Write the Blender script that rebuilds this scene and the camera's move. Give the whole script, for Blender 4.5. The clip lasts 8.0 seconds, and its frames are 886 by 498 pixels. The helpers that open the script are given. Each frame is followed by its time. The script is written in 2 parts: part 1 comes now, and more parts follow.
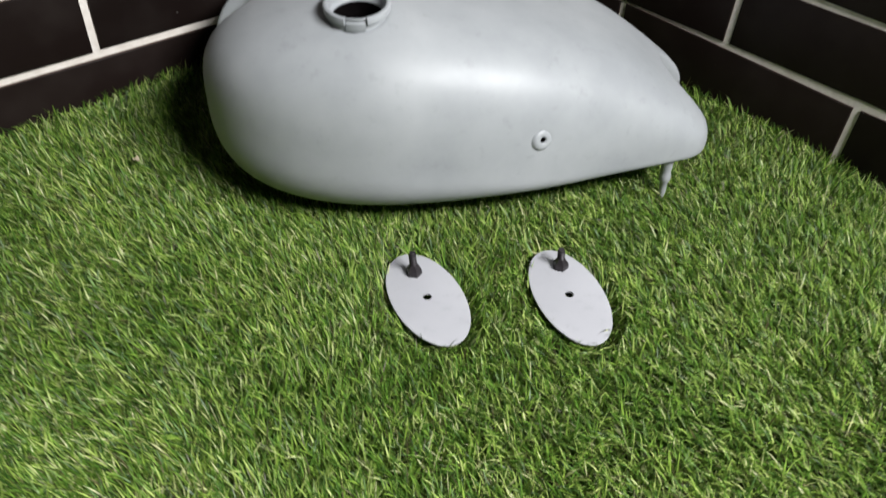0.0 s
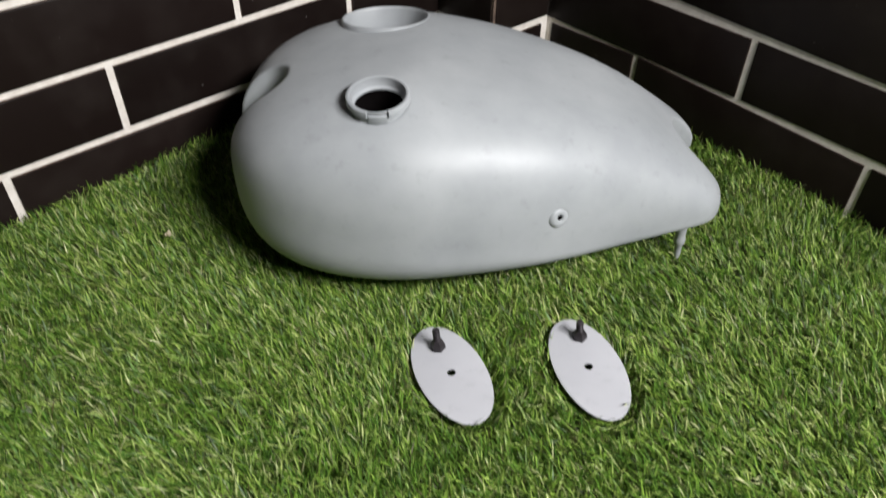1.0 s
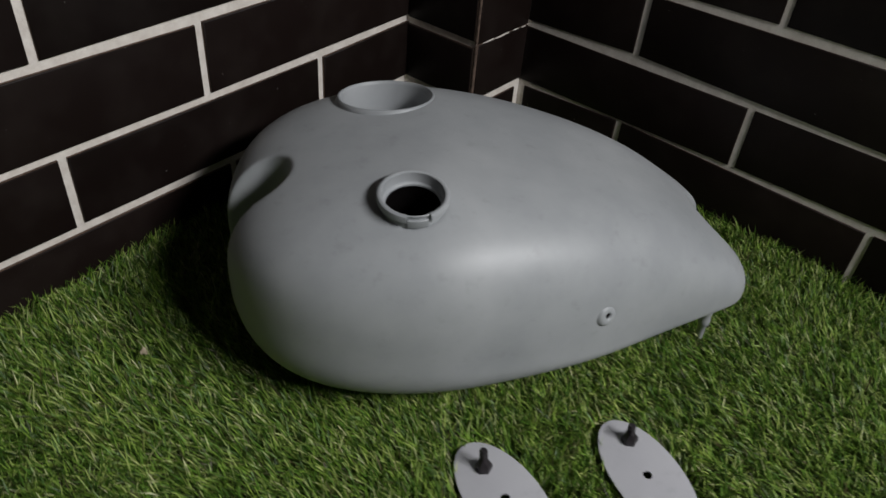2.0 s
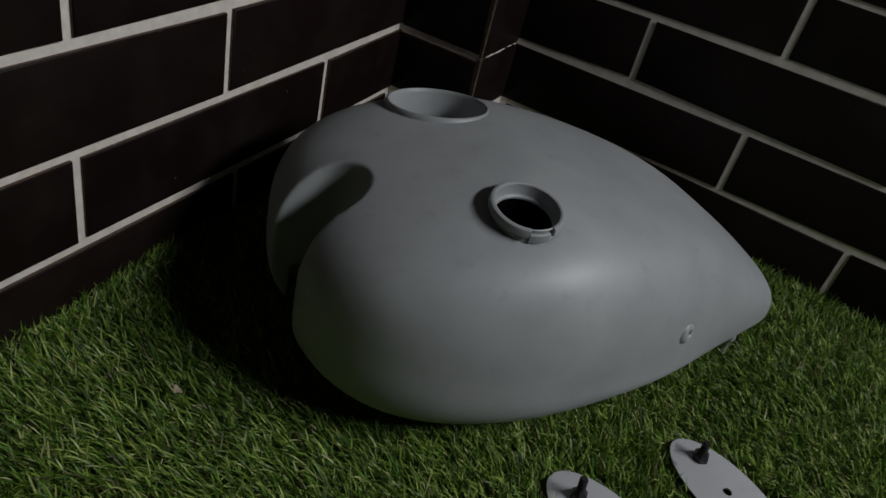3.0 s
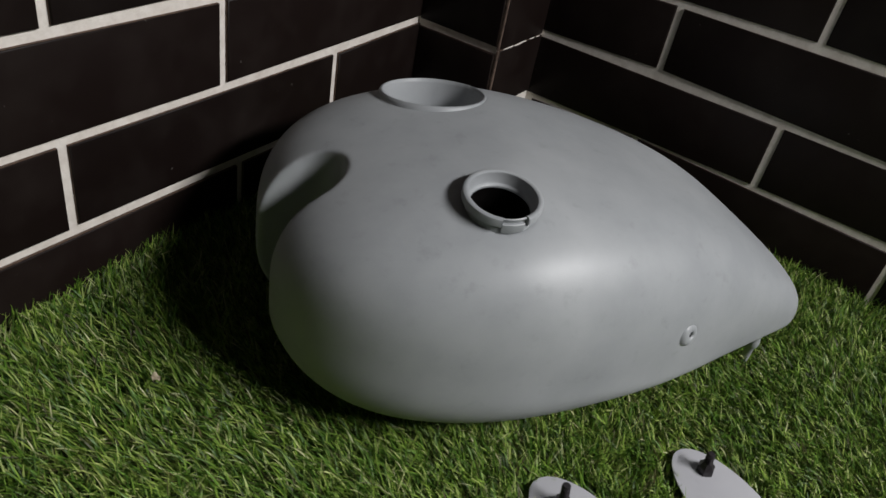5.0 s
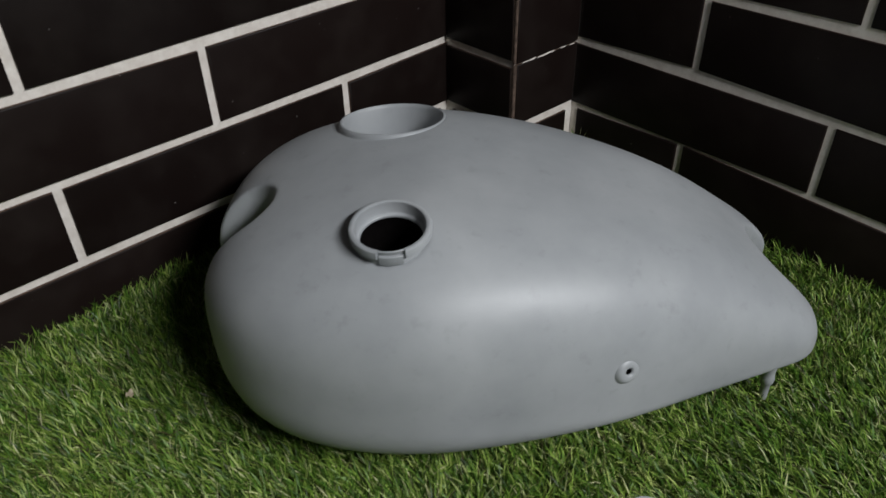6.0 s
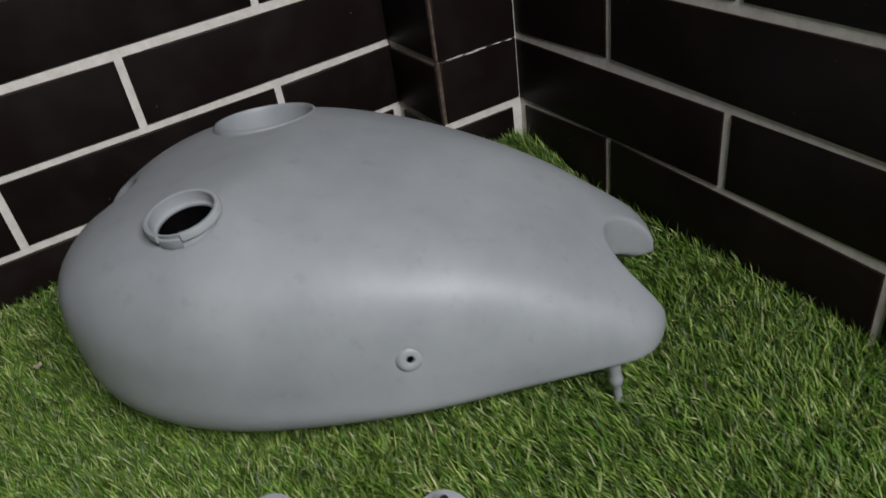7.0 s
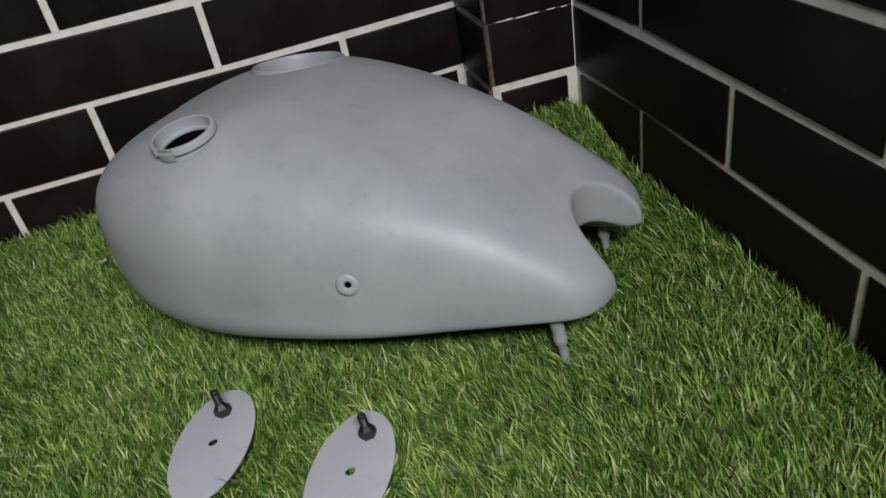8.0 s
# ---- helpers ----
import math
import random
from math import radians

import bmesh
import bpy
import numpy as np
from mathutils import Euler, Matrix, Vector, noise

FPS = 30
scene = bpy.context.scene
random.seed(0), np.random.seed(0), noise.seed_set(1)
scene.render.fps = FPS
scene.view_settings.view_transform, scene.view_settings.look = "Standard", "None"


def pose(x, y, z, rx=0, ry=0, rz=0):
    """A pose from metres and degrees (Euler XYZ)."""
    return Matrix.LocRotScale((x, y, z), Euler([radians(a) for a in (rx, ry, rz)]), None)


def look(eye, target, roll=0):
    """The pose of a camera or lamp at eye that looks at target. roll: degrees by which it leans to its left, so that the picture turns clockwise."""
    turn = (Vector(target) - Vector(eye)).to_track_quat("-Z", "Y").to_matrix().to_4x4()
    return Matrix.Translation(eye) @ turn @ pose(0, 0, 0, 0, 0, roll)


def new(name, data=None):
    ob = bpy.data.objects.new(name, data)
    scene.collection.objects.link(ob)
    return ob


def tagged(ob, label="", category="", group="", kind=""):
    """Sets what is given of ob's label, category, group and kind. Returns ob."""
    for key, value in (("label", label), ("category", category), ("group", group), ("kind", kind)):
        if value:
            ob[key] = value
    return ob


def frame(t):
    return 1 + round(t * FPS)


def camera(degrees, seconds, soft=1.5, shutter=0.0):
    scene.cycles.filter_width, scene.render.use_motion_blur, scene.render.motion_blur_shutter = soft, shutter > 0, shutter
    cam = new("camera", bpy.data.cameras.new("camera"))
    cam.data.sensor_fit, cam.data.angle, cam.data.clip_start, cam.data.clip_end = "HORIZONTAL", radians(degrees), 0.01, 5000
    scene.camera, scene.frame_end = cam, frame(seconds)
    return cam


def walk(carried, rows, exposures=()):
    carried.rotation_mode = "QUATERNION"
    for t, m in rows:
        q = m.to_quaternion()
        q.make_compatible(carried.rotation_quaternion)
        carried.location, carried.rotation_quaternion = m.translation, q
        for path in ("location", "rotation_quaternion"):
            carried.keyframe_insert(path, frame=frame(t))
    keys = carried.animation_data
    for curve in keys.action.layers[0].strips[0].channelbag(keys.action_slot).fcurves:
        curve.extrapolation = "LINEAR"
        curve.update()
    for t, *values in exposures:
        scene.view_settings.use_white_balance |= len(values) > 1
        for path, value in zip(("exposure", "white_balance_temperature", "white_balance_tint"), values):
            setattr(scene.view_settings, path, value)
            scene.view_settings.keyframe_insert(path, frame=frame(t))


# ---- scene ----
cam = camera(62.5, 8.0, soft=1.5, shutter=0.3)
PATH = [
    (0, (-0.802, -0.804, 0.451), (0.241, 0.298, -0.851), 3.3),
    (0.2, (-0.801, -0.798, 0.497), (0.218, 0.28, -0.845), 2.6),
    (0.3, (-0.806, -0.796, 0.496), (0.222, 0.276, -0.841), 3.4),
    (0.5, (-0.804, -0.793, 0.513), (0.211, 0.293, -0.826), 3.0),
    (0.8, (-0.8, -0.786, 0.511), (0.219, 0.306, -0.82), 2.4),
    (1, (-0.789, -0.778, 0.521), (0.22, 0.352, -0.785), 1.0),
    (1.2, (-0.786, -0.754, 0.55), (0.275, 0.374, -0.716), 1.6),
    (1.5, (-0.786, -0.726, 0.552), (0.296, 0.408, -0.69), 1.8),
    (1.7, (-0.787, -0.695, 0.545), (0.333, 0.388, -0.706), 2.5),
    (1.8, (-0.794, -0.674, 0.543), (0.369, 0.375, -0.701), 2.9),
    (2, (-0.814, -0.613, 0.524), (0.448, 0.324, -0.713), 5.4),
    (2.2, (-0.845, -0.559, 0.508), (0.487, 0.335, -0.687), 6.3),
    (3.3, (-0.909, -0.41, 0.456), (0.675, 0.11, -0.648), 16.5),
    (3.5, (-0.908, -0.419, 0.456), (0.658, 0.145, -0.652), 16.1),
    (3.7, (-0.901, -0.426, 0.452), (0.61, 0.212, -0.686), 14.2),
    (4, (-0.894, -0.436, 0.451), (0.618, 0.207, -0.689), 14.2),
    (4.2, (-0.89, -0.433, 0.457), (0.614, 0.235, -0.68), 13.0),
    (4.5, (-0.889, -0.437, 0.451), (0.628, 0.234, -0.666), 12.9),
    (4.7, (-0.884, -0.446, 0.45), (0.631, 0.237, -0.662), 12.6),
    (5.8, (-0.733, -0.621, 0.48), (0.394, 0.505, -0.729), 2.8),
    (6, (-0.701, -0.641, 0.483), (0.384, 0.563, -0.689), -1.0),
    (6.2, (-0.66, -0.677, 0.484), (0.351, 0.61, -0.667), -2.9),
    (6.5, (-0.599, -0.73, 0.469), (0.328, 0.647, -0.646), -5.1),
    (6.8, (-0.54, -0.779, 0.468), (0.29, 0.653, -0.656), -7.4),
    (7, (-0.503, -0.817, 0.455), (0.257, 0.661, -0.658), -8.8),
    (7.2, (-0.472, -0.846, 0.448), (0.197, 0.658, -0.688), -10.0),
    (7.5, (-0.426, -0.882, 0.44), (0.115, 0.697, -0.661), -10.3),
    (7.8, (-0.383, -0.91, 0.432), (-0.006, 0.722, -0.661), -10.9),
    (8, (-0.368, -0.927, 0.424), (-0.05, 0.72, -0.666), -10.7),
]
LAMP_AT, LAMP_LONG, LAMP_WIDE, LAMP_WATTS = (-0.22, -1.88, 1.50), 1.05, 0.16, 52.0
EXPOSURES = [(0.0, 0.86, 6600, 12), (0.3, 0.32, 6550, 12), (0.5, 0.32, 6550, 12), (0.8, 0.74, 6650, 13), (1.0, 0.80, 6700, 13), (1.2, 0.98, 6650, 13), (1.5, 0.08, 6650, 13), (1.7, 0.0, 6650, 13),
             (2.0, -0.22, 6650, 13), (2.2, -0.46, 6650, 13), (3.5, -0.95, 6500, 11), (4.0, -0.62, 6650, 13), (4.2, -0.58, 6650, 13), (4.5, 0.05, 6750, 14), (6.0, -0.08, 6500, 12), (7.0, -0.16, 6450, 13), (8.0, -0.05, 6450, 13)]
walk(cam, [(t, look(eye, target, roll)) for t, eye, target, roll in PATH], EXPOSURES)

# ---- world and light ----
world = bpy.data.worlds.new("world")
scene.world = world
world.use_nodes = True
world.node_tree.nodes["Background"].inputs[0].default_value = (0.75, 0.87, 1.0, 1)
world.node_tree.nodes["Background"].inputs[1].default_value = 0.03

# unseen lamp without a fixture, placed by the cast shadows and highlights
lamp = new("unseen_lamp", bpy.data.lights.new("unseen_lamp", "AREA"))
lamp.data.shape, lamp.data.size, lamp.data.size_y = "RECTANGLE", LAMP_LONG, LAMP_WIDE
lamp.data.energy, lamp.data.color = LAMP_WATTS, (0.955, 0.985, 1.0)
lamp.matrix_world = look(LAMP_AT, (-0.40, -0.30, 0.05))


# ---- materials ----
def material(name, rough=0.5, metal=0.0, spec=0.5):
    m = bpy.data.materials.new(name)
    m.use_nodes = True
    b = m.node_tree.nodes["Principled BSDF"]
    b.inputs["Roughness"].default_value = rough
    b.inputs["Metallic"].default_value = metal
    b.inputs["Specular IOR Level"].default_value = spec
    return m, m.node_tree.nodes, m.node_tree.links, b


def ramp(nodes, stops):
    r = nodes.new("ShaderNodeValToRGB")
    e = r.color_ramp.elements
    while len(e) < len(stops):
        e.new(0.5)
    for k, (at, c) in zip(e, stops):
        k.position, k.color = at, (*c, 1)
    return r


def noise_of(nodes, links, scale, detail=4.0, rough=0.55, coord="Object"):
    tc = nodes.new("ShaderNodeTexCoord")
    n = nodes.new("ShaderNodeTexNoise")
    n.inputs["Scale"].default_value, n.inputs["Detail"].default_value, n.inputs["Roughness"].default_value = scale, detail, rough
    links.new(tc.outputs[coord], n.inputs["Vector"])
    return n


def bumped(nodes, links, b, height, strength, distance):
    u = nodes.new("ShaderNodeBump")
    u.inputs["Strength"].default_value, u.inputs["Distance"].default_value = strength, distance
    links.new(height, u.inputs["Height"])
    links.new(u.outputs[0], b.inputs["Normal"])


def mixed(nodes, links, fac, a, b, mode="MIX"):
    m = nodes.new("ShaderNodeMix")
    m.data_type, m.blend_type = "RGBA", mode
    for socket, v in ((0, fac), (6, a), (7, b)):
        if hasattr(v, "links"):
            links.new(v, m.inputs[socket])
        else:
            m.inputs[socket].default_value = v
    return m.outputs[2]


def primer(name, light, dark, rough):
    m, n, l, b = material(name, rough)
    broad = noise_of(n, l, 9.0, 5.0, 0.6)
    fine = noise_of(n, l, 70.0, 6.0, 0.65)
    r = ramp(n, ((0.34, dark), (0.66, light)))
    l.new(broad.outputs[0], r.inputs[0])
    smudge = ramp(n, ((0.28, (0.80, 0.80, 0.80)), (0.42, (1, 1, 1))))
    l.new(fine.outputs[0], smudge.inputs[0])
    l.new(mixed(n, l, 0.6, r.outputs[0], smudge.outputs[0], "MULTIPLY"), b.inputs["Base Color"])
    ro = n.new("ShaderNodeMapRange")
    ro.inputs["To Min"].default_value, ro.inputs["To Max"].default_value = rough - 0.05, rough + 0.07
    l.new(fine.outputs[0], ro.inputs["Value"])
    l.new(ro.outputs[0], b.inputs["Roughness"])
    grain = noise_of(n, l, 900.0, 2.0)
    bumped(n, l, b, grain.outputs[0], 0.12, 0.0004)
    return m


PRIMER = primer("grey_primer", (0.385, 0.40, 0.410), (0.300, 0.315, 0.328), 0.45)
PLATE = primer("plate_primer", (0.46, 0.46, 0.485), (0.41, 0.41, 0.435), 0.5)


def dark_metal(name, colour, rough, metal):
    m, n, l, b = material(name, rough, metal, 0.5 if metal else 0.05)
    s = noise_of(n, l, 160.0, 5.0)
    r = ramp(n, ((0.35, tuple(0.55 * c for c in colour)), (0.7, colour)))
    l.new(s.outputs[0], r.inputs[0])
    l.new(r.outputs[0], b.inputs["Base Color"])
    bumped(n, l, b, s.outputs[0], 0.3, 0.0005)
    return m


# near-black: the shade inside the holes is put into the colour
BORE = dark_metal("bore_shade", (0.005, 0.004, 0.004), 0.8, 0.0)
BOLT = dark_metal("blackened_steel", (0.040, 0.034, 0.038), 0.42, 0.35)


def tile_material():
    m, n, l, b = material("dark_glazed_tile", 0.28, 0.0, 0.15)
    info = n.new("ShaderNodeObjectInfo")
    r = ramp(n, ((0.0, (0.0072, 0.0044, 0.0038)), (1.0, (0.0118, 0.0072, 0.0062))))
    l.new(info.outputs["Random"], r.inputs[0])
    cloud = noise_of(n, l, 14.0, 6.0, 0.6)
    dust = ramp(n, ((0.45, (0.0, 0.0, 0.0)), (0.8, (0.008, 0.007, 0.006))))
    l.new(cloud.outputs[0], dust.inputs[0])
    speck = noise_of(n, l, 190.0, 2.0, 0.5)
    dots = ramp(n, ((0.775, (0.0, 0.0, 0.0)), (0.80, (0.16, 0.15, 0.14))))
    l.new(speck.outputs[0], dots.inputs[0])
    c = mixed(n, l, 1.0, r.outputs[0], dust.outputs[0], "ADD")
    l.new(mixed(n, l, 1.0, c, dots.outputs[0], "ADD"), b.inputs["Base Color"])
    ro = n.new("ShaderNodeMapRange")
    ro.inputs["To Min"].default_value, ro.inputs["To Max"].default_value = 0.34, 0.56
    l.new(cloud.outputs[0], ro.inputs["Value"])
    l.new(ro.outputs[0], b.inputs["Roughness"])
    wave = noise_of(n, l, 22.0, 2.0)
    bumped(n, l, b, wave.outputs[0], 0.25, 0.002)
    return m


TILE = tile_material()


def plaster(name, light, dark, scale=60.0, rough=0.85):
    m, n, l, b = material(name, rough, 0.0, 0.3)
    a = noise_of(n, l, scale, 6.0, 0.65)
    r = ramp(n, ((0.3, dark), (0.62, light)))
    l.new(a.outputs[0], r.inputs[0])
    g = noise_of(n, l, scale * 8, 3.0)
    l.new(r.outputs[0], b.inputs["Base Color"])
    bumped(n, l, b, g.outputs[0], 0.5, 0.0008)
    return m


GROUT = plaster("white_grout", (0.82, 0.77, 0.71), (0.63, 0.57, 0.51))
CLAY = plaster("raw_tile_edge", (0.15, 0.105, 0.080), (0.05, 0.034, 0.027), 150.0)
TILE_SIDE = plaster("tile_side", (0.13, 0.085, 0.060), (0.05, 0.032, 0.024), 200.0)
# so dark only to keep fill light from the unseen room low
ROOM = plaster("unseen_room_dark", (0.04, 0.04, 0.04), (0.03, 0.03, 0.03), 3.0)
BACKING = plaster("turf_backing", (0.040, 0.052, 0.022), (0.020, 0.026, 0.012), 240.0)
LEAF = plaster("dry_leaf", (0.62, 0.53, 0.38), (0.42, 0.33, 0.20), 300.0)


def turf_material():
    m, n, l, b = material("plastic_grass", 0.42, 0.0, 0.30)
    geo = n.new("ShaderNodeNewGeometry")
    r = ramp(n, ((0.0, (0.110, 0.092, 0.045)), (0.06, (0.090, 0.098, 0.036)), (0.11, (0.032, 0.088, 0.012)), (0.42, (0.120, 0.250, 0.036)), (0.74, (0.280, 0.420, 0.074)),
                 (0.92, (0.48, 0.57, 0.20)), (1.0, (0.66, 0.65, 0.42))))
    l.new(geo.outputs["Random Per Island"], r.inputs[0])
    patch = noise_of(n, l, 7.0, 3.0)
    tint = ramp(n, ((0.35, (0.80, 0.86, 0.72)), (0.65, (1.08, 1.05, 1.0))))
    l.new(patch.outputs[0], tint.inputs[0])
    # random clump tone; dark end, like the ramp's, lowered for shade between blades
    clump = noise_of(n, l, 75.0, 2.0)
    clump_tone = ramp(n, ((0.36, (0.58, 0.62, 0.54)), (0.62, (1.12, 1.10, 1.08))))
    l.new(clump.outputs[0], clump_tone.inputs[0])
    c = mixed(n, l, 1.0, r.outputs[0], tint.outputs[0], "MULTIPLY")
    c = mixed(n, l, 1.0, c, clump_tone.outputs[0], "MULTIPLY")
    l.new(c, b.inputs["Base Color"])
    # thin plastic lets part of the light through
    thin, both = n.new("ShaderNodeBsdfTranslucent"), n.new("ShaderNodeMixShader")
    l.new(c, thin.inputs["Color"])
    both.inputs[0].default_value = 0.15
    l.new(b.outputs[0], both.inputs[1])
    l.new(thin.outputs[0], both.inputs[2])
    l.new(both.outputs[0], n["Material Output"].inputs["Surface"])
    return m


TURF = turf_material()


# ---- mesh helpers ----
def finish(ob, bm, mat, sharp=35):
    bmesh.ops.recalc_face_normals(bm, faces=bm.faces)
    bm.to_mesh(ob.data)
    bm.free()
    ob.data.materials.append(mat)
    ob.data.shade_smooth()
    ob.data.set_sharp_from_angle(angle=radians(sharp))
    return ob


def part(name, bm, mat, parent=None, label="", sharp=35):
    ob = finish(new(name, bpy.data.meshes.new(name)), bm, mat, sharp)
    ob.parent = parent
    return tagged(ob, label)


def empty(name, m):
    ob = new(name)
    ob.empty_display_size = 0.03
    ob.matrix_world = m
    return ob


def lathe(profile, seg=48, m=Matrix(), start=0.0, sweep=360.0, closed=False):
    """A turned body: rings of (radius, height) about z; a sweep under 360 degrees is capped at its ends."""
    bm = bmesh.new()
    full = sweep >= 360
    n = seg if full else seg + 1
    rings = []
    for k in range(n):
        a = radians(start + sweep * k / seg)
        rings.append([bm.verts.new(m @ Vector((r * math.cos(a), r * math.sin(a), z))) for r, z in profile])
    last = len(profile) if closed else len(profile) - 1
    for k in range(seg):
        a, b = rings[k], rings[(k + 1) % n]
        for i in range(last):
            j = (i + 1) % len(profile)
            bm.faces.new((a[i], b[i], b[j], a[j]))
    if not full and closed:
        bm.faces.new(rings[0])
        bm.faces.new(rings[-1][::-1])
    bmesh.ops.remove_doubles(bm, verts=bm.verts, dist=1e-6)
    bad = [f for f in bm.faces if f.calc_area() < 1e-12]
    bmesh.ops.delete(bm, geom=bad, context="FACES_ONLY")
    return bm


def slab(x0, x1, y0, y1, z0, z1, bevel=0.0):
    bm = bmesh.new()
    bmesh.ops.create_cube(bm, size=1, matrix=Matrix.LocRotScale(((x0 + x1) / 2, (y0 + y1) / 2, (z0 + z1) / 2), None, (x1 - x0, y1 - y0, z1 - z0)))
    if bevel:
        bmesh.ops.bevel(bm, geom=bm.edges[:], offset=bevel, segments=2, affect="EDGES")
    return bm


# ---- the corner: two tiled walls and a tiled pillar ----
COL = 0.113         # the pillar's width
GAP = 0.0045        # half a joint
ROWS_UP = range(-2, 7)
COURSE = 0.081


def level_left(k, x):
    low = float(np.interp(x, (-1.4, -0.582, -0.268, -0.119), (0.138, 0.1565, 0.1635, 0.170)))
    high = float(np.interp(x, (-1.4, -0.63, -0.423, -0.265, -0.119), (0.230, 0.2405, 0.2435, 0.2515, 0.2525)))
    return low + 0.083 * k if k < 1 else high + COURSE * (k - 1)


def level_right(k, y):
    low = float(np.interp(y, (-1.4, -0.587, -0.421, -0.275, -0.114), (0.156, 0.162, 0.167, 0.174, 0.169)))
    high = float(np.interp(y, (-1.4, -0.55, -0.428, -0.275, -0.114), (0.243, 0.253, 0.2565, 0.2550, 0.2525)))
    return low + 0.083 * k if k < 1 else high + COURSE * (k - 1)


def level_pillar(k, s):
    return 0.1685 + COURSE * k


def tile(name, corners, facing, parent, thick=0.0035):
    """A glazed tile with a worn, rounded rim; corners from below left, facing the room."""
    c = [Vector(v) for v in corners]
    mid = sum(c, Vector()) / 4
    bm = bmesh.new()
    rings = []
    for inset, out in ((0.0, -0.003), (0.0, thick - 0.0012), (0.0006, thick - 0.0003), (0.0018, thick)):
        ring = []
        for v in c:
            d = mid - v
            along = Vector((math.copysign(1, d.x) if abs(d.x) > 1e-4 else 0, math.copysign(1, d.y) if abs(d.y) > 1e-4 else 0, math.copysign(1, d.z)))
            ring.append(bm.verts.new(v + along * inset + facing * out))
        rings.append(ring)
    for a, b in zip(rings, rings[1:]):
        for i in range(4):
            bm.faces.new((a[i], a[(i + 1) % 4], b[(i + 1) % 4], b[i]))
    bm.faces.new(rings[-1])
    ob = part(name, bm, TILE, parent, sharp=50)
    ob.data.materials.append(TILE_SIDE)
    for p in ob.data.polygons[:4]:
        p.material_index = 1
    return ob


def tile_wall(parent, joints, level, place, facing, ends, proud, gap=GAP):
    """Rows of tiles in stretcher bond. joints(k): the upright joints of row k, ends(k): where the row begins and stops."""
    rng = random.Random(5)
    for k in ROWS_UP:
        lo, hi, g0, g1 = ends(k)
        cuts = sorted(j for j in joints(k) if lo + 0.02 < j < hi - 0.02)
        marks = [(lo + g0)] + [v for j in cuts for v in (j - gap, j + gap)] + [(hi - g1)]
        for a, b in zip(marks[::2], marks[1::2]):
            j = [rng.uniform(-0.0006, 0.0006) for _ in range(4)]
            z = (level(k, a) + gap + j[0], level(k, b) + gap + j[1], level(k + 1, b) - gap + j[2], level(k + 1, a) - gap + j[3])
            tile("tile", [place(s, h) for s, h in zip((a, b, b, a), z)], facing, parent, proud + rng.uniform(0, 0.0008))


wall_left = tagged(part("wall_north", slab(-2.6, 0.15, 0.0, 0.15, -0.05, 2.2), GROUT), "wall of long dark glazed tiles with white grout", "wall", kind="structure")
wall_right = tagged(part("wall_east", slab(0.0, 0.15, -1.46, -0.0005, -0.05, 2.2), GROUT), "wall of long dark glazed tiles with white grout", "wall", kind="structure")
pillar = tagged(part("pillar", slab(-COL, -0.0005, -COL, -0.0005, -0.05, 2.2), GROUT), "square corner pillar clad in dark glazed tiles", "pillar", kind="structure")

# row 0 lies over the line that runs into the pillar's corner; even rows and odd rows are offset by half a tile
tile_wall(wall_left, lambda k: [(-0.267 if k % 2 else (-0.402 if k == -2 else -0.423)) - 0.3145 * i for i in range(4)], level_left,
          lambda s, h: (s, 0.0, h), Vector((0, -1, 0)), lambda k: (-1.45, -COL, 0.0, 0.012 if k == -2 else 0.0), 0.0034)
tile_wall(wall_right, lambda k: [(-0.4235 if k % 2 else -0.272) - 0.317 * i for i in range(4)], level_right,
          lambda s, h: (0.0, s, h), Vector((-1, 0, 0)), lambda k: (-1.45, -COL, 0.0, 0.010 if k == -2 else 0.0), 0.0016, 0.0041)

# the pillar's two faces: full joints, but for the bare joint at row 0 on the face towards the room
rng = random.Random(8)
for k in ROWS_UP:
    rim = 0.010 if k == -2 else 0.0
    lo, hi = level_pillar(k, 0) + GAP, level_pillar(k + 1, 0) - GAP
    tile("tile", [(-COL, s, h) for s, h in ((-0.004 - rim, lo), (-COL + 0.0012 + rim, lo), (-COL + 0.0012 + rim, hi), (-0.004 - rim, hi))], Vector((-1, 0, 0)), pillar)
    lo2 = lo - (0.0037 if k == 0 else -0.001)
    hi2 = hi + (0.0037 if k == -1 else -0.001)
    tile("tile", [(s, -COL, h) for s, h in ((-COL + (0.0012 if k > -1 else 0.0032 if k == -1 else 0.010), lo2), (-0.004 - rim * 1.1, lo2), (-0.004 - rim * 1.1, hi2), (-COL + (0.0012 if k > -1 else 0.0032 if k == -1 else 0.010), hi2))], Vector((0, -1, 0)), pillar)
    if k != -2:
        part("raw_edge", slab(-COL - 0.0022, -COL + (0.0028 if k == -1 else 0.0016), -COL - 0.0026, -COL + 0.0006, lo2, hi2, 0.0006), CLAY, pillar, "bare brown edge of the clay tiles")
# crumbs of grout left in the bare joint
for i in range(9):
    s = -COL + 0.008 + (COL - 0.016) * rng.random() ** 0.6
    r = rng.uniform(0.0007, 0.0022)
    bm = bmesh.new()
    bmesh.ops.create_icosphere(bm, subdivisions=2, radius=1, matrix=Matrix.LocRotScale((s, -COL - 0.0025, level_pillar(0, 0) + rng.uniform(-0.001, 0.001)), None, (r * rng.uniform(3.0, 6.5), 0.0011, r * 0.42)))
    part("grout_crumb", bm, GROUT, pillar)


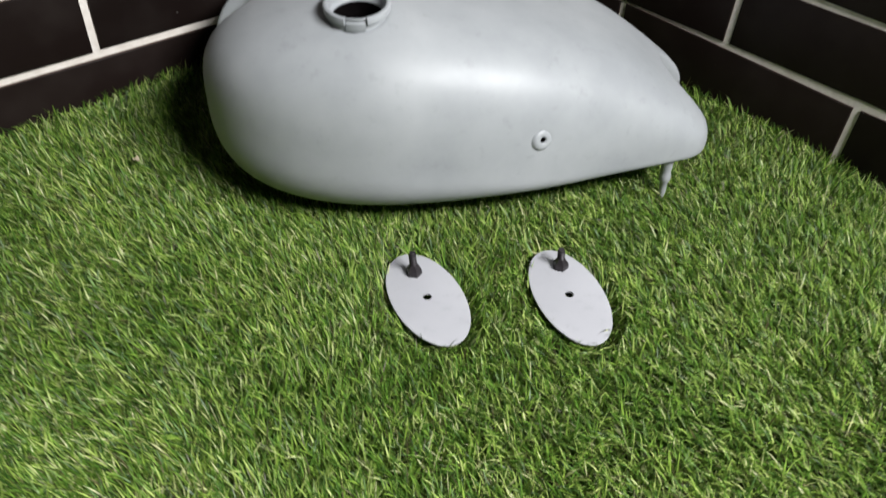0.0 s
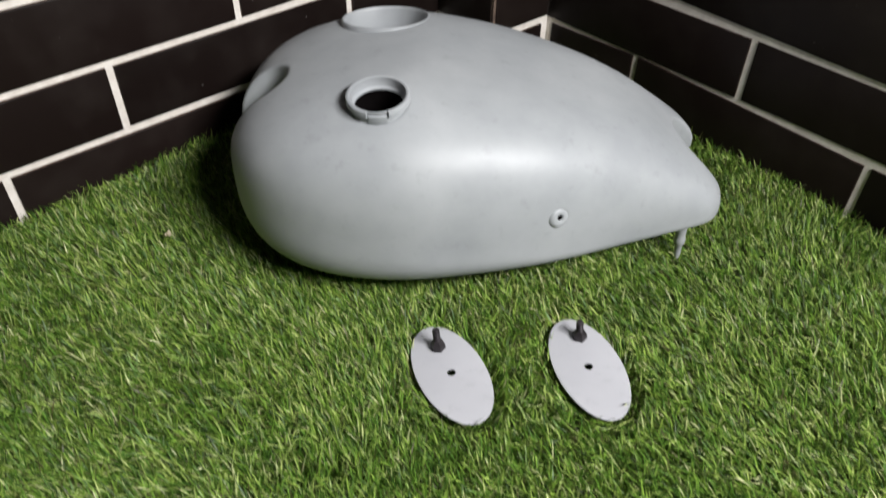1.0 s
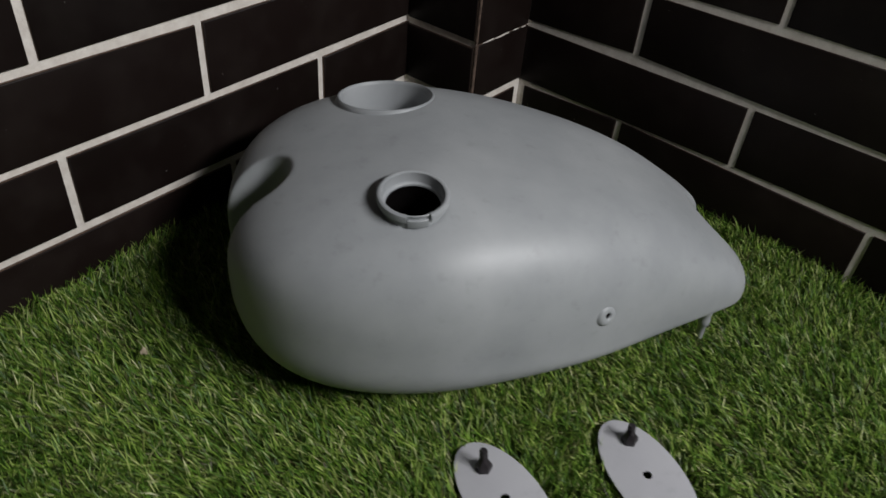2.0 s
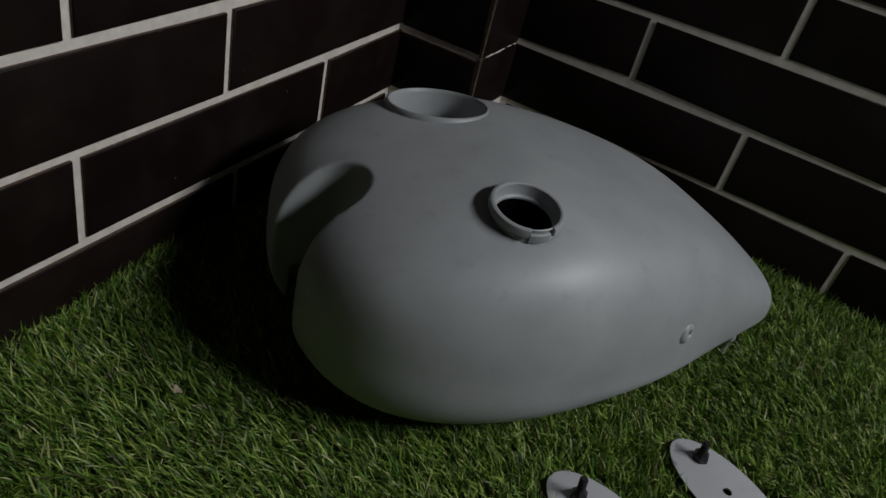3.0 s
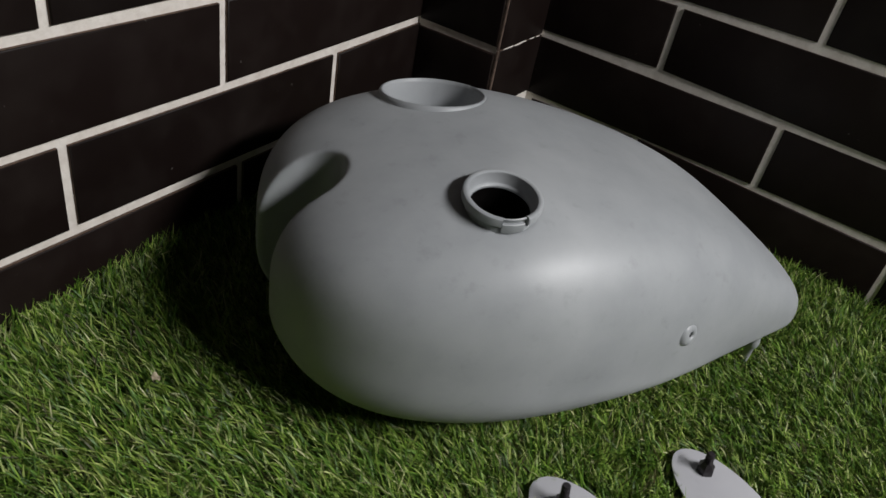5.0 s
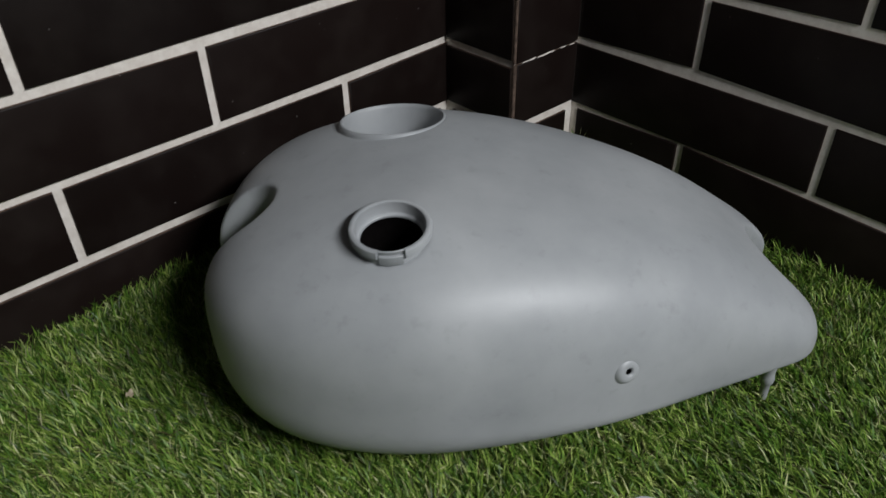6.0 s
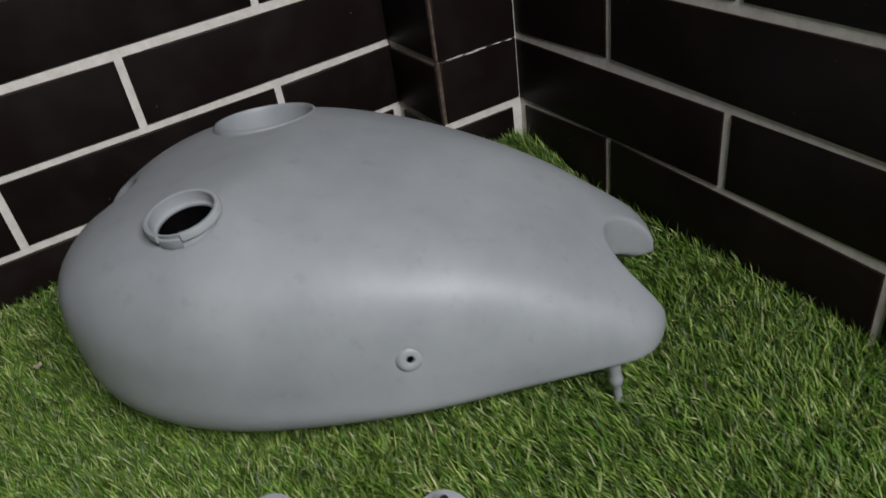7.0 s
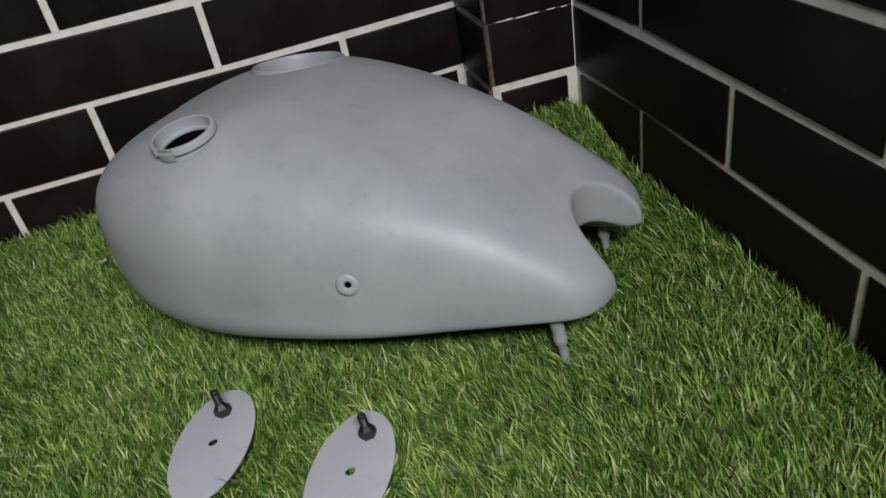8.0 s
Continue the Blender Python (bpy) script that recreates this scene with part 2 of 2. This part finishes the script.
def more_tiles(parent, level, place, facing, first, ends, joint):
    """The tiles higher up and further along, as one plain field."""
    verts, faces = [], []
    for k in range(-2, 25):
        start, stop = ends(k)
        cuts = [stop] + [j for j in (joint(k) - 0.3155 * i for i in range(10)) if start + 0.02 < j < stop - 0.02] + [start]
        for b, a in zip(cuts, cuts[1:]):
            if k in ROWS_UP and a > first - 0.32 and b > first + 0.01:
                continue
            a, b = a + GAP, (min(b, first) if k in ROWS_UP else b) - GAP
            lo, hi = level(k, -1.4) + GAP, min(level(k + 1, -1.4) - GAP, 2.195)
            n = len(verts)
            verts += [Vector(place(s, h)) + facing * out for out in (-0.002, 0.0034) for s, h in ((a, lo), (b, lo), (b, hi), (a, hi))]
            faces += [(n + 4, n + 5, n + 6, n + 7)] + [(n + i, n + (i + 1) % 4, n + 4 + (i + 1) % 4, n + 4 + i) for i in range(4)]
    bm = bmesh.new()
    v = [bm.verts.new(p) for p in verts]
    for f in faces:
        bm.faces.new([v[i] for i in f])
    tagged(part("tile_field", bm, TILE, parent, sharp=20), kind="stuff")


more_tiles(wall_left, level_left, lambda s, h: (s, 0.0, h), Vector((0, -1, 0)), -1.45, lambda k: (-2.595, -COL if k not in ROWS_UP else -1.45), lambda k: (-0.267 if k % 2 else -0.423))
more_tiles(wall_right, level_right, lambda s, h: (0.0, s, h), Vector((-1, 0, 0)), -1.45, lambda k: (-1.455, -COL if k not in ROWS_UP else -1.45), lambda k: (-0.4235 if k % 2 else -0.272))

# the rest of the room, plain: unseen, added dark to limit bounce, stepped east round the lamp
tagged(part("wall_south", slab(-2.6, 1.4, -2.75, -2.6, -0.05, 2.2), ROOM), "unseen plain wall, added dark to limit bounced light", "wall", kind="structure")
tagged(part("wall_west", slab(-2.75, -2.6, -2.6, 0.15, -0.05, 2.2), ROOM), "unseen plain wall, added dark to limit bounced light", "wall", kind="structure")
tagged(part("wall_return", slab(0.1505, 1.4, -1.46, -1.31, -0.05, 2.2), ROOM), "unseen plain wall, added dark to limit bounced light", "wall", kind="structure")
tagged(part("wall_far_east", slab(1.4, 1.55, -2.75, -1.31, -0.05, 2.2), ROOM), "unseen plain wall, added dark to limit bounced light", "wall", kind="structure")
tagged(part("ceiling", slab(-2.75, 1.55, -2.75, 0.15, 2.2, 2.3), ROOM), "unseen plain ceiling, added dark to limit bounced light", "ceiling", kind="structure")

# ---- the fuel tank ----
TX, TY, TURN, LENGTH = -0.5096, -0.1368, -0.6948, 0.5110
KNOTS = np.array((0, 0.2, 0.4, 0.6, 0.8, 1.0))
FOUR = np.array((0, 0.33, 0.66, 1.0))
HALF_WIDTH = np.array((0.1803, 0.1735, 0.1668, 0.1498, 0.1188, 0.0882))
CROWN = np.array((0.2078, 0.2056, 0.2036, 0.1855, 0.1490, 0.0827))
WAIST = np.array((0.0964, 0.0797, 0.0599, 0.0569))
BELLY = np.array((-0.0194, 0.0011, 0.0267, 0.0543))
NOSE, NOSE_P, TAIL, TAIL_P = 0.4800, 2.6751, 0.9105, 3.6
TOP_P, LOW_P = (3.4, 3.2), (2.9629, 2.5)       # how boxy the section is at nose and tail


def eased(x, xp, fp):
    i = np.clip(np.searchsorted(xp, x) - 1, 0, len(xp) - 2)
    h = xp[i + 1] - xp[i]
    u = (x - xp[i]) / h
    m = np.gradient(fp, xp)
    return (2 * u**3 - 3 * u**2 + 1) * fp[i] + (u**3 - 2 * u**2 + u) * h * m[i] + (3 * u**2 - 2 * u**3) * fp[i + 1] + (u**3 - u**2) * h * m[i + 1]


def tank_section(s, a):
    """Width and height of the tank's skin at the share s of its length and the angle a round it."""
    f = (1 - np.clip((NOSE - s) / NOSE, 0, 1) ** NOSE_P) ** (1 / NOSE_P) * (1 - np.clip((s - TAIL) / (1 - TAIL), 0, 1) ** TAIL_P) ** (1 / TAIL_P)
    w, mid = eased(s, KNOTS, HALF_WIDTH) * f, eased(s, FOUR, WAIST)
    up, low = (eased(s, KNOTS, CROWN) - mid) * f, (mid - eased(s, FOUR, BELLY)) * f
    c, n = np.cos(a), np.sin(a)
    e = np.where(n > 0, (2 / (TOP_P[0] + (TOP_P[1] - TOP_P[0]) * s))[:, None], (2 / (LOW_P[0] + (LOW_P[1] - LOW_P[0]) * s))[:, None])
    return w[:, None] * np.sign(c) * np.abs(c) ** e, mid[:, None] + np.where(n > 0, up[:, None], low[:, None]) * np.sign(n) * np.abs(n) ** e


def tank_body():
    ns, na = 130, 176
    s = (1 - np.cos(np.linspace(0, np.pi, ns))) / 2
    a = np.linspace(0, 2 * np.pi, na, endpoint=False)
    u, z = tank_section(s, a[None])
    bm = bmesh.new()
    rings = [[bm.verts.new((LENGTH * s[i], u[i, j], z[i, j])) for j in range(na)] for i in range(1, ns - 1)]
    for p, q in zip(rings, rings[1:]):
        for j in range(na):
            bm.faces.new((p[j], p[(j + 1) % na], q[(j + 1) % na], q[j]))
    for ring, i in ((rings[0], 0), (rings[-1], ns - 1)):
        tip = bm.verts.new((LENGTH * s[i], 0, float(z[i].mean())))
        for j in range(na):
            bm.faces.new((ring[j], ring[(j + 1) % na], tip))
    bmesh.ops.recalc_face_normals(bm, faces=bm.faces)
    return bm


def crown_at(s, v):
    a = np.linspace(0.02, math.pi - 0.02, 300)
    u, z = tank_section(np.array([s / LENGTH]), a[None])
    return float(np.interp(-v, -u[0], z[0]))


def prism(outline, z0, z1, lean=0.0):
    """A straight cutter over a plan outline; lean shifts its foot along x."""
    bm = bmesh.new()
    low = [bm.verts.new((x + lean, y, z0)) for x, y in outline]
    top = [bm.verts.new((x, y, z1)) for x, y in outline]
    bm.faces.new(low[::-1])
    bm.faces.new(top)
    for i in range(len(outline)):
        j = (i + 1) % len(outline)
        bm.faces.new((low[i], low[j], top[j], top[i]))
    bmesh.ops.recalc_face_normals(bm, faces=bm.faces)
    return bm


def arc(cx, cy, r, a0, a1, n, ry=None):
    return [(cx + r * math.cos(radians(a0 + (a1 - a0) * i / n)), cy + (ry or r) * math.sin(radians(a0 + (a1 - a0) * i / n))) for i in range(n + 1)]


FIL = (0.1564, -0.0934)       # the filler's place on the tank
WELL = (0.156, 0.086)       # the instrument well's
tank = empty("fuel_tank", Matrix.Translation((TX, TY, 0)) @ Matrix.Rotation(TURN, 4, "Z"))
tagged(tank, "grey-primed vintage motorcycle fuel tank lying on artificial turf", "fuel tank")


def cut_out(bm, cutters):
    """The body with the cutters taken away, as a new bmesh."""
    body = new("body", bpy.data.meshes.new("body"))
    bm.to_mesh(body.data)
    bm.free()
    tools = []
    for c in cutters:
        tool = new("tool", bpy.data.meshes.new("tool"))
        c.to_mesh(tool.data)
        c.free()
        mod = body.modifiers.new("cut", "BOOLEAN")
        mod.operation, mod.object, mod.solver = "DIFFERENCE", tool, "EXACT"
        tools.append(tool)
    # an even skin, eased so that the cut edges are rounded like pressed and filled sheet
    skin = body.modifiers.new("skin", "REMESH")
    skin.mode, skin.voxel_size = "VOXEL", 0.0017
    ease = body.modifiers.new("ease", "SMOOTH")
    ease.factor, ease.iterations = 0.5, 18
    made = bpy.data.meshes.new_from_object(body.evaluated_get(bpy.context.evaluated_depsgraph_get()))
    out = bmesh.new()
    out.from_mesh(made)
    for ob in (body, *tools):
        data = ob.data
        bpy.data.objects.remove(ob)
        bpy.data.meshes.remove(data)
    bpy.data.meshes.remove(made)
    return out


slot = [(-0.12, -0.062), (-0.02, -0.058), (0.008, -0.0505), (0.018, -0.0450), *arc(0.0335, -0.012, 0.0292, -90, 90, 24), (0.0, 0.0175), (-0.12, 0.030)]
notch = [(0.60, 0.060), *arc(0.513, -0.003, 0.050, 90, 270, 28), (0.60, -0.066)]
arch = [(v, 0.025 + 0.049 * math.sqrt(max(0, 1 - (v / 0.056) ** 2))) for v in np.linspace(-0.056, 0.056, 25)]
tunnel = prism([(v, z) for v, z in arch] + [(0.056, -0.1), (-0.056, -0.1)], 0.02, 0.6)
tunnel.transform(Matrix(((0, 0, 1, 0), (1, 0, 0, 0), (0, 1, 0, 0), (0, 0, 0, 1))))
bmesh.ops.recalc_face_normals(tunnel, faces=tunnel.faces)
tilt = Matrix.Translation((*FIL, crown_at(*FIL) - 0.0046)) @ Matrix.Rotation(radians(8), 4, "X") @ Matrix.Rotation(radians(-2), 4, "Y")
filler_hole = prism(arc(0, 0, 0.0248, 0, 360, 48)[:-1], -0.11, 0.1)
filler_hole.transform(tilt)
well_tilt = Matrix.Translation((*WELL, 0.1968)) @ Matrix.Rotation(radians(-9), 4, "X") @ Matrix.Rotation(radians(-2), 4, "Y")
well_hole = prism(arc(0, 0, 0.0442, 0, 360, 63)[:-1], -0.062, 0.1)
well_hole.transform(well_tilt)
spot = Matrix.Translation((0.3206, -0.1436, 0.1039)) @ Matrix.Rotation(radians(24), 4, "Z") @ Matrix.Rotation(radians(76), 4, "X")
boss_hole = prism(arc(0, 0, 0.0058, 0, 360, 20)[:-1], -0.014, 0.016)
boss_hole.transform(spot)
shell_bm = cut_out(tank_body(), [tunnel, prism(slot, -0.1, 0.3), prism(notch, -0.1, 0.3), filler_hole, well_hole, boss_hole])

part("shell", shell_bm, PRIMER, tank, "smooth grey primer", sharp=75)

# filler neck: a short collar with a turned-out flange that is open at the catch
neck = part("filler_neck", lathe([(0.0268, -0.006), (0.0262, 0.002), (0.0256, 0.0045), (0.0256, 0.0095), (0.0264, 0.0118), (0.0256, 0.0124), (0.0248, 0.0118),
                                  (0.0246, 0.0040), (0.0240, 0.0030), (0.0228, 0.0025), (0.0222, 0.0018), (0.0221, 0.0004), (0.0226, -0.0004)], 64, tilt), PRIMER, tank)
CATCH = 231.0 - math.degrees(TURN)
part("flange", lathe([(0.0250, 0.0062), (0.0280, 0.0058), (0.0289, 0.0068), (0.0290, 0.0112), (0.0284, 0.0124), (0.0272, 0.0130), (0.0258, 0.0130), (0.0249, 0.0124)], 60, tilt, CATCH + 20, 320, True), PRIMER, neck)
part("catch", lathe([(0.0252, 0.0005), (0.0272, 0.0005), (0.0276, 0.0012), (0.0276, 0.0078), (0.0270, 0.0084), (0.0252, 0.0084)], 8, tilt, CATCH - 18, 35, True), PRIMER, neck)
part("bore", lathe([(0.0225, -0.0002), (0.0232, -0.002), (0.0232, -0.09), (0.0, -0.092)], 40, tilt), BORE, neck, "inside of the filler neck, near-black to stand for shade")

# instrument well: a level cup with a rolled rim
part("instrument_well", lathe([(0.0590, -0.030), (0.0572, -0.0150), (0.0535, -0.0100), (0.0506, -0.0072), (0.0492, -0.0050), (0.0487, -0.0026), (0.0480, -0.0006), (0.0468, 0.0006), (0.0455, 0.0008), (0.0446, -0.0004), (0.0440, -0.003), (0.0436, -0.03), (0.0430, -0.056),
                               (0.0400, -0.060), (0.0, -0.061)], 72, well_tilt), PRIMER, tank)

# threaded boss on the flank
boss = part("boss", lathe([(0.0134, -0.005), (0.0112, -0.0014), (0.0102, 0.0002), (0.0092, 0.0016), (0.0076, 0.0027), (0.0056, 0.0032), (0.0038, 0.0030), (0.0028, 0.0021), (0.0026, 0.0012)], 36, spot), PRIMER, tank)
part("threaded_hole", lathe([(0.0027, 0.0014), (0.0026, -0.009), (0.0, -0.009)], 24, spot), BORE, boss, "threaded hole, near-black to stand for shade")

# petrol taps' spigots under the tail
for v, low in ((-0.081, -0.014), (0.074, 0.009)):
    foot = Matrix.Translation((0.470, v, 0.0)) @ Matrix.Rotation(radians(4 if v < 0 else -4), 4, "X") @ Matrix.Rotation(radians(-6), 4, "Y")
    part("spigot", lathe([(0.0, low), (0.0034, low), (0.0038, 0.010), (0.0040, 0.018), (0.0056, 0.021), (0.0061, 0.025), (0.0057, 0.029), (0.0050, 0.032), (0.0057, 0.037), (0.0062, 0.062)], 28, foot), PRIMER, tank)


# ---- two knee-grip plates ----
def plate(x, y, turn, a, b, tip, stud, tall):
    top = empty("knee_plate", Matrix.Translation((x, y, -0.001)) @ Matrix.Rotation(radians(turn), 4, "Z") @ Matrix.Rotation(radians(tip), 4, "Y"))
    n = 96
    bm = bmesh.new()
    hole = 0.0040
    rings = []
    for out, z in ((hole, -0.0002), (hole, 0.0016), (None, 0.0016), (1.0, 0.0013), (1.005, 0.0007), (1.0, 0.0), (0.985, -0.0002)):
        ring = []
        for i in range(n):
            t = 2 * math.pi * i / n
            if out is None:
                p = (0.955 * a * math.cos(t), 0.94 * b * math.sin(t))
            elif out == hole:
                p = (hole * math.cos(t), hole * math.sin(t))
            else:
                p = (out * a * math.cos(t), out * b * math.sin(t))
            ring.append(bm.verts.new((*p, z + 0.0008)))
        rings.append(ring)
    for p, q in zip(rings, rings[1:] + rings[:1]):
        for i in range(n):
            bm.faces.new((p[i], p[(i + 1) % n], q[(i + 1) % n], q[i]))
    part("disc", bm, PLATE, top, sharp=40)
    at = Matrix.Translation((*stud, 0.0024)) @ Matrix.Rotation(radians(4), 4, "Y") @ Matrix.Rotation(radians(-5), 4, "X")
    bolt = part("bolt", lathe([(0.0, tall), (0.0026, tall), (0.0033, tall - 0.001), (0.0035, tall - 0.0023), *[(0.0035 - 0.0004 * (i % 2), tall - 0.003 - (tall - 0.0125) * i / 17) for i in range(18)], (0.0034, 0.0085), (0.0, 0.0085)], 24, at), BOLT, top, "blackened threaded steel stud")
    nut = lathe([(0.0, 0.0110), (0.0038, 0.0110), (0.0048, 0.0092), (0.0062, 0.0074), (0.0072, 0.0056), (0.0074, 0.0010), (0.0071, 0.0), (0.0, 0.0)], 6, at)
    part("nut", nut, BOLT, bolt, sharp=25)
    return top


for x, y, turn, tip, stud, tall, word in ((-0.4935, -0.4630, 71, 0.5, (0.0320, 0.0), 0.0245, "beside its twin"), (-0.3925, -0.5400, 63, -0.8, (0.0350, -0.0050), 0.0215, "tilted in grass")):
    tagged(plate(x - 0.0015, y, turn, 0.0600, 0.0322, tip, stud, tall), "oval grey-primed steel plate with black stud, " + word, "metal plate", "oval plates on the turf")

# ---- a crumb of dry leaf ----
bm = bmesh.new()
bmesh.ops.create_grid(bm, x_segments=6, y_segments=4, size=1)
for v in bm.verts:
    x, y = v.co.x, v.co.y
    v.co = (0.0058 * x, 0.0030 * y * (1.1 - 0.7 * x * x), 0.0025 * x * x + 0.0015 * y * y * math.cos(4 * x))
bmesh.ops.solidify(bm, geom=bm.faces[:], thickness=0.0004)
leaf = tagged(part("leaf_crumb", bm, LEAF), "small curled scrap of dry brown leaf on the turf", "leaf")
leaf.matrix_world = pose(-0.609, -0.132, 0.016, 10, 15, 60)

# ---- artificial turf: the backing sheet and its blades ----
def lift(x, y):
    """How far the turf is pushed up where it meets the walls and bunches at the pillar."""
    left = 0.030 * np.exp(-np.abs(y) / 0.045) * np.clip((x + 0.92) / 0.40, 0.45, 1.1)
    right = 0.021 * np.exp(-np.abs(x) / 0.045) * np.clip((y + 0.75) / 0.25, 0.0, 1.0)
    return left + right + 0.040 * np.exp(-((x + 0.06) ** 2 + (y + 0.14) ** 2) / 0.0075)


def turf_sheet():
    bm = bmesh.new()
    n = 104
    at = [-2.6 + 2.6 * (i / n) ** 0.5 for i in range(n + 1)]
    grid = [[bm.verts.new((x, y, -0.0145 + float(lift(x, y)))) for y in at] for x in at]
    for i in range(n):
        for j in range(n):
            bm.faces.new((grid[i][j], grid[i + 1][j], grid[i + 1][j + 1], grid[i][j + 1]))
    # past the end of the tiled wall
    bm.faces.new([bm.verts.new((x, y, -0.0145)) for x, y in ((0, -2.6), (1.4, -2.6), (1.4, -1.46), (0, -1.46))])
    return bm


tagged(part("ground", turf_sheet(), BACKING), "dark backing sheet of artificial turf", "ground", kind="structure")


def blades():
    r = np.random.default_rng(11)
    step = 0.0056
    gx, gy = np.meshgrid(np.arange(-1.02, -0.002, step), np.arange(-0.98, -0.002, step), indexing="ij")
    tuft = np.stack([gx.ravel(), gy.ravel()], 1) + r.normal(0, 0.0013, (gx.size, 2))
    # thinner pile further out in the room
    hx, hy = np.meshgrid(np.arange(-2.58, -0.01, 0.016), np.arange(-2.58, -0.01, 0.016), indexing="ij")
    outer = np.stack([hx.ravel(), hy.ravel()], 1) + r.normal(0, 0.004, (hx.size, 2))
    outer = outer[((outer[:, 0] < -1.02) | (outer[:, 1] < -0.98)) & (outer.max(1) < -0.01)]
    inner = len(tuft)
    tuft = np.concatenate([tuft, outer])
    lean_field = np.stack([np.sin(tuft[:, 0] * 9 + 2.2 * np.sin(tuft[:, 1] * 7)), np.cos(tuft[:, 1] * 8 + 1.7 * np.sin(tuft[:, 0] * 11 + 1))], 1) * 0.35
    per = 10
    sparse = np.arange(len(tuft)).repeat(per) >= inner
    root = np.repeat(tuft, per, 0) + r.normal(0, 0.0012, (len(tuft) * per, 2))
    way = np.repeat(lean_field + r.normal(0, 0.34, tuft.shape), per, 0) + np.array([-0.22, 0.58]) + r.normal(0, 0.50, root.shape)
    size = r.uniform(0.016, 0.031, len(root)) * np.repeat(r.uniform(0.82, 1.12, len(tuft)), per)
    keep = (root[:, 0] < -0.002) & (root[:, 1] < -0.002) & ~((root[:, 0] > -COL - 0.004) & (root[:, 1] > -COL - 0.004))
    # the tank and the plates press the pile down
    ca, sa = math.cos(TURN), math.sin(TURN)
    dx, dy = root[:, 0] - TX, root[:, 1] - TY
    ls, lv = (dx * ca + dy * sa) / LENGTH, -dx * sa + dy * ca
    sc = np.clip(ls, 0.001, 0.999)
    u, z = tank_section(sc, np.linspace(-math.pi / 2, 0, 40)[None])
    inside = (ls > 0) & (ls < 1) & (np.abs(lv) < u[:, -1])
    k = np.argmax(u >= np.abs(lv)[:, None], axis=1)
    under = np.where(inside, z[np.arange(len(k)), k], 1.0)
    keep &= under > 0.013
    limit = np.where(inside, np.maximum(under, -0.007), 1.0)
    for px, py, turn in ((-0.4935, -0.4630, 71), (-0.3925, -0.5400, 63)):
        t = math.radians(turn)
        ex, ey = root[:, 0] - px, root[:, 1] - py
        q = ((ex * math.cos(t) + ey * math.sin(t)) / 0.0625) ** 2 + ((-ex * math.sin(t) + ey * math.cos(t)) / 0.0345) ** 2
        keep &= (q > 0.55) | (q < 0.012)
        limit = np.where(q < 0.92, -0.0075 + 0.003 * r.random(len(q)), limit)
        away = np.stack([ex, ey], 1) / np.maximum(np.hypot(ex, ey), 1e-6)[:, None]
        tip = np.stack([ex, ey], 1) + way * 0.62 * size[:, None]
        over = ((tip[:, 0] * math.cos(t) + tip[:, 1] * math.sin(t)) / 0.064) ** 2 + ((-tip[:, 0] * math.sin(t) + tip[:, 1] * math.cos(t)) / 0.0365) ** 2 < 1.25
        inward = np.minimum((way * away).sum(1), 0) * (over | (q < 1.25))
        way = way - 1.6 * inward[:, None] * away
        keep &= ~(over & (q > 1) & (r.random(len(q)) < 0.3))
        limit = np.where(over & (q > 1), np.minimum(limit, -0.001), limit)
    keep &= ~sparse | (np.arange(len(root)) % per < 4)
    root, way, size, limit, sparse = root[keep], way[keep], size[keep], limit[keep], sparse[keep]
    n = len(root)
    spread = np.hypot(way[:, 0], way[:, 1])
    way /= np.maximum(spread, 1e-6)[:, None]
    lean = np.clip(0.16 + 0.46 * spread, 0.1, 1.15)
    side = np.stack([-way[:, 1], way[:, 0]], 1)
    twist = r.normal(0, 0.6, n)
    wide = r.uniform(0.00038, 0.00080, n) * np.where(sparse, 2.2, 1.0)
    rise = lift(root[:, 0], root[:, 1])
    co = np.zeros((n, 7, 3), np.float32)
    for j, (q, half) in enumerate(((0.0, 1.0), (0.4, 1.0), (0.75, 0.8), (1.0, 0.0))):
        bend = lean * (0.45 + 0.75 * q)
        out, up = size * q * np.sin(bend), size * q * np.cos(bend)
        up = np.minimum(up, np.maximum(limit + 0.0142, 0.004) * (0.25 + 0.75 * q))
        mid = root + way * out[:, None]
        for side_k, sign in ((0, -1), (1, 1)):
            if j == 3 and side_k:
                continue
            v = co[:, 6 if j == 3 else 2 * j + side_k]
            a = twist * (0.4 + q)
            v[:, :2] = mid + sign * half * wide[:, None] * (side * np.cos(a)[:, None])
            v[:, 2] = -0.0142 + rise + up + sign * half * wide * np.sin(a)
    co[:, :, 0] = np.minimum(co[:, :, 0], -0.0048)
    co[:, :, 1] = np.minimum(co[:, :, 1], -0.0048)
    base = (np.arange(n) * 7)[:, None]
    quads = np.concatenate([base + np.array([[0, 1, 3, 2]]), base + np.array([[2, 3, 5, 4]])], 1).reshape(-1)
    tris = (base + np.array([[4, 5, 6]])).reshape(-1)
    me = bpy.data.meshes.new("turf_blades")
    me.vertices.add(n * 7)
    me.vertices.foreach_set("co", co.reshape(-1))
    me.loops.add(len(quads) + len(tris))
    me.loops.foreach_set("vertex_index", np.concatenate([quads, tris]).astype(np.int32))
    me.polygons.add(3 * n)
    start = np.concatenate([np.arange(2 * n) * 4, 8 * n + np.arange(n) * 3])
    me.polygons.foreach_set("loop_start", start.astype(np.int32))
    me.update(calc_edges=True)
    me.validate()
    me.materials.append(TURF)
    me.shade_smooth()
    return me


tagged(new("turf_blades", blades()), "green plastic artificial grass blades with paler yellow strands", "artificial grass", kind="stuff")
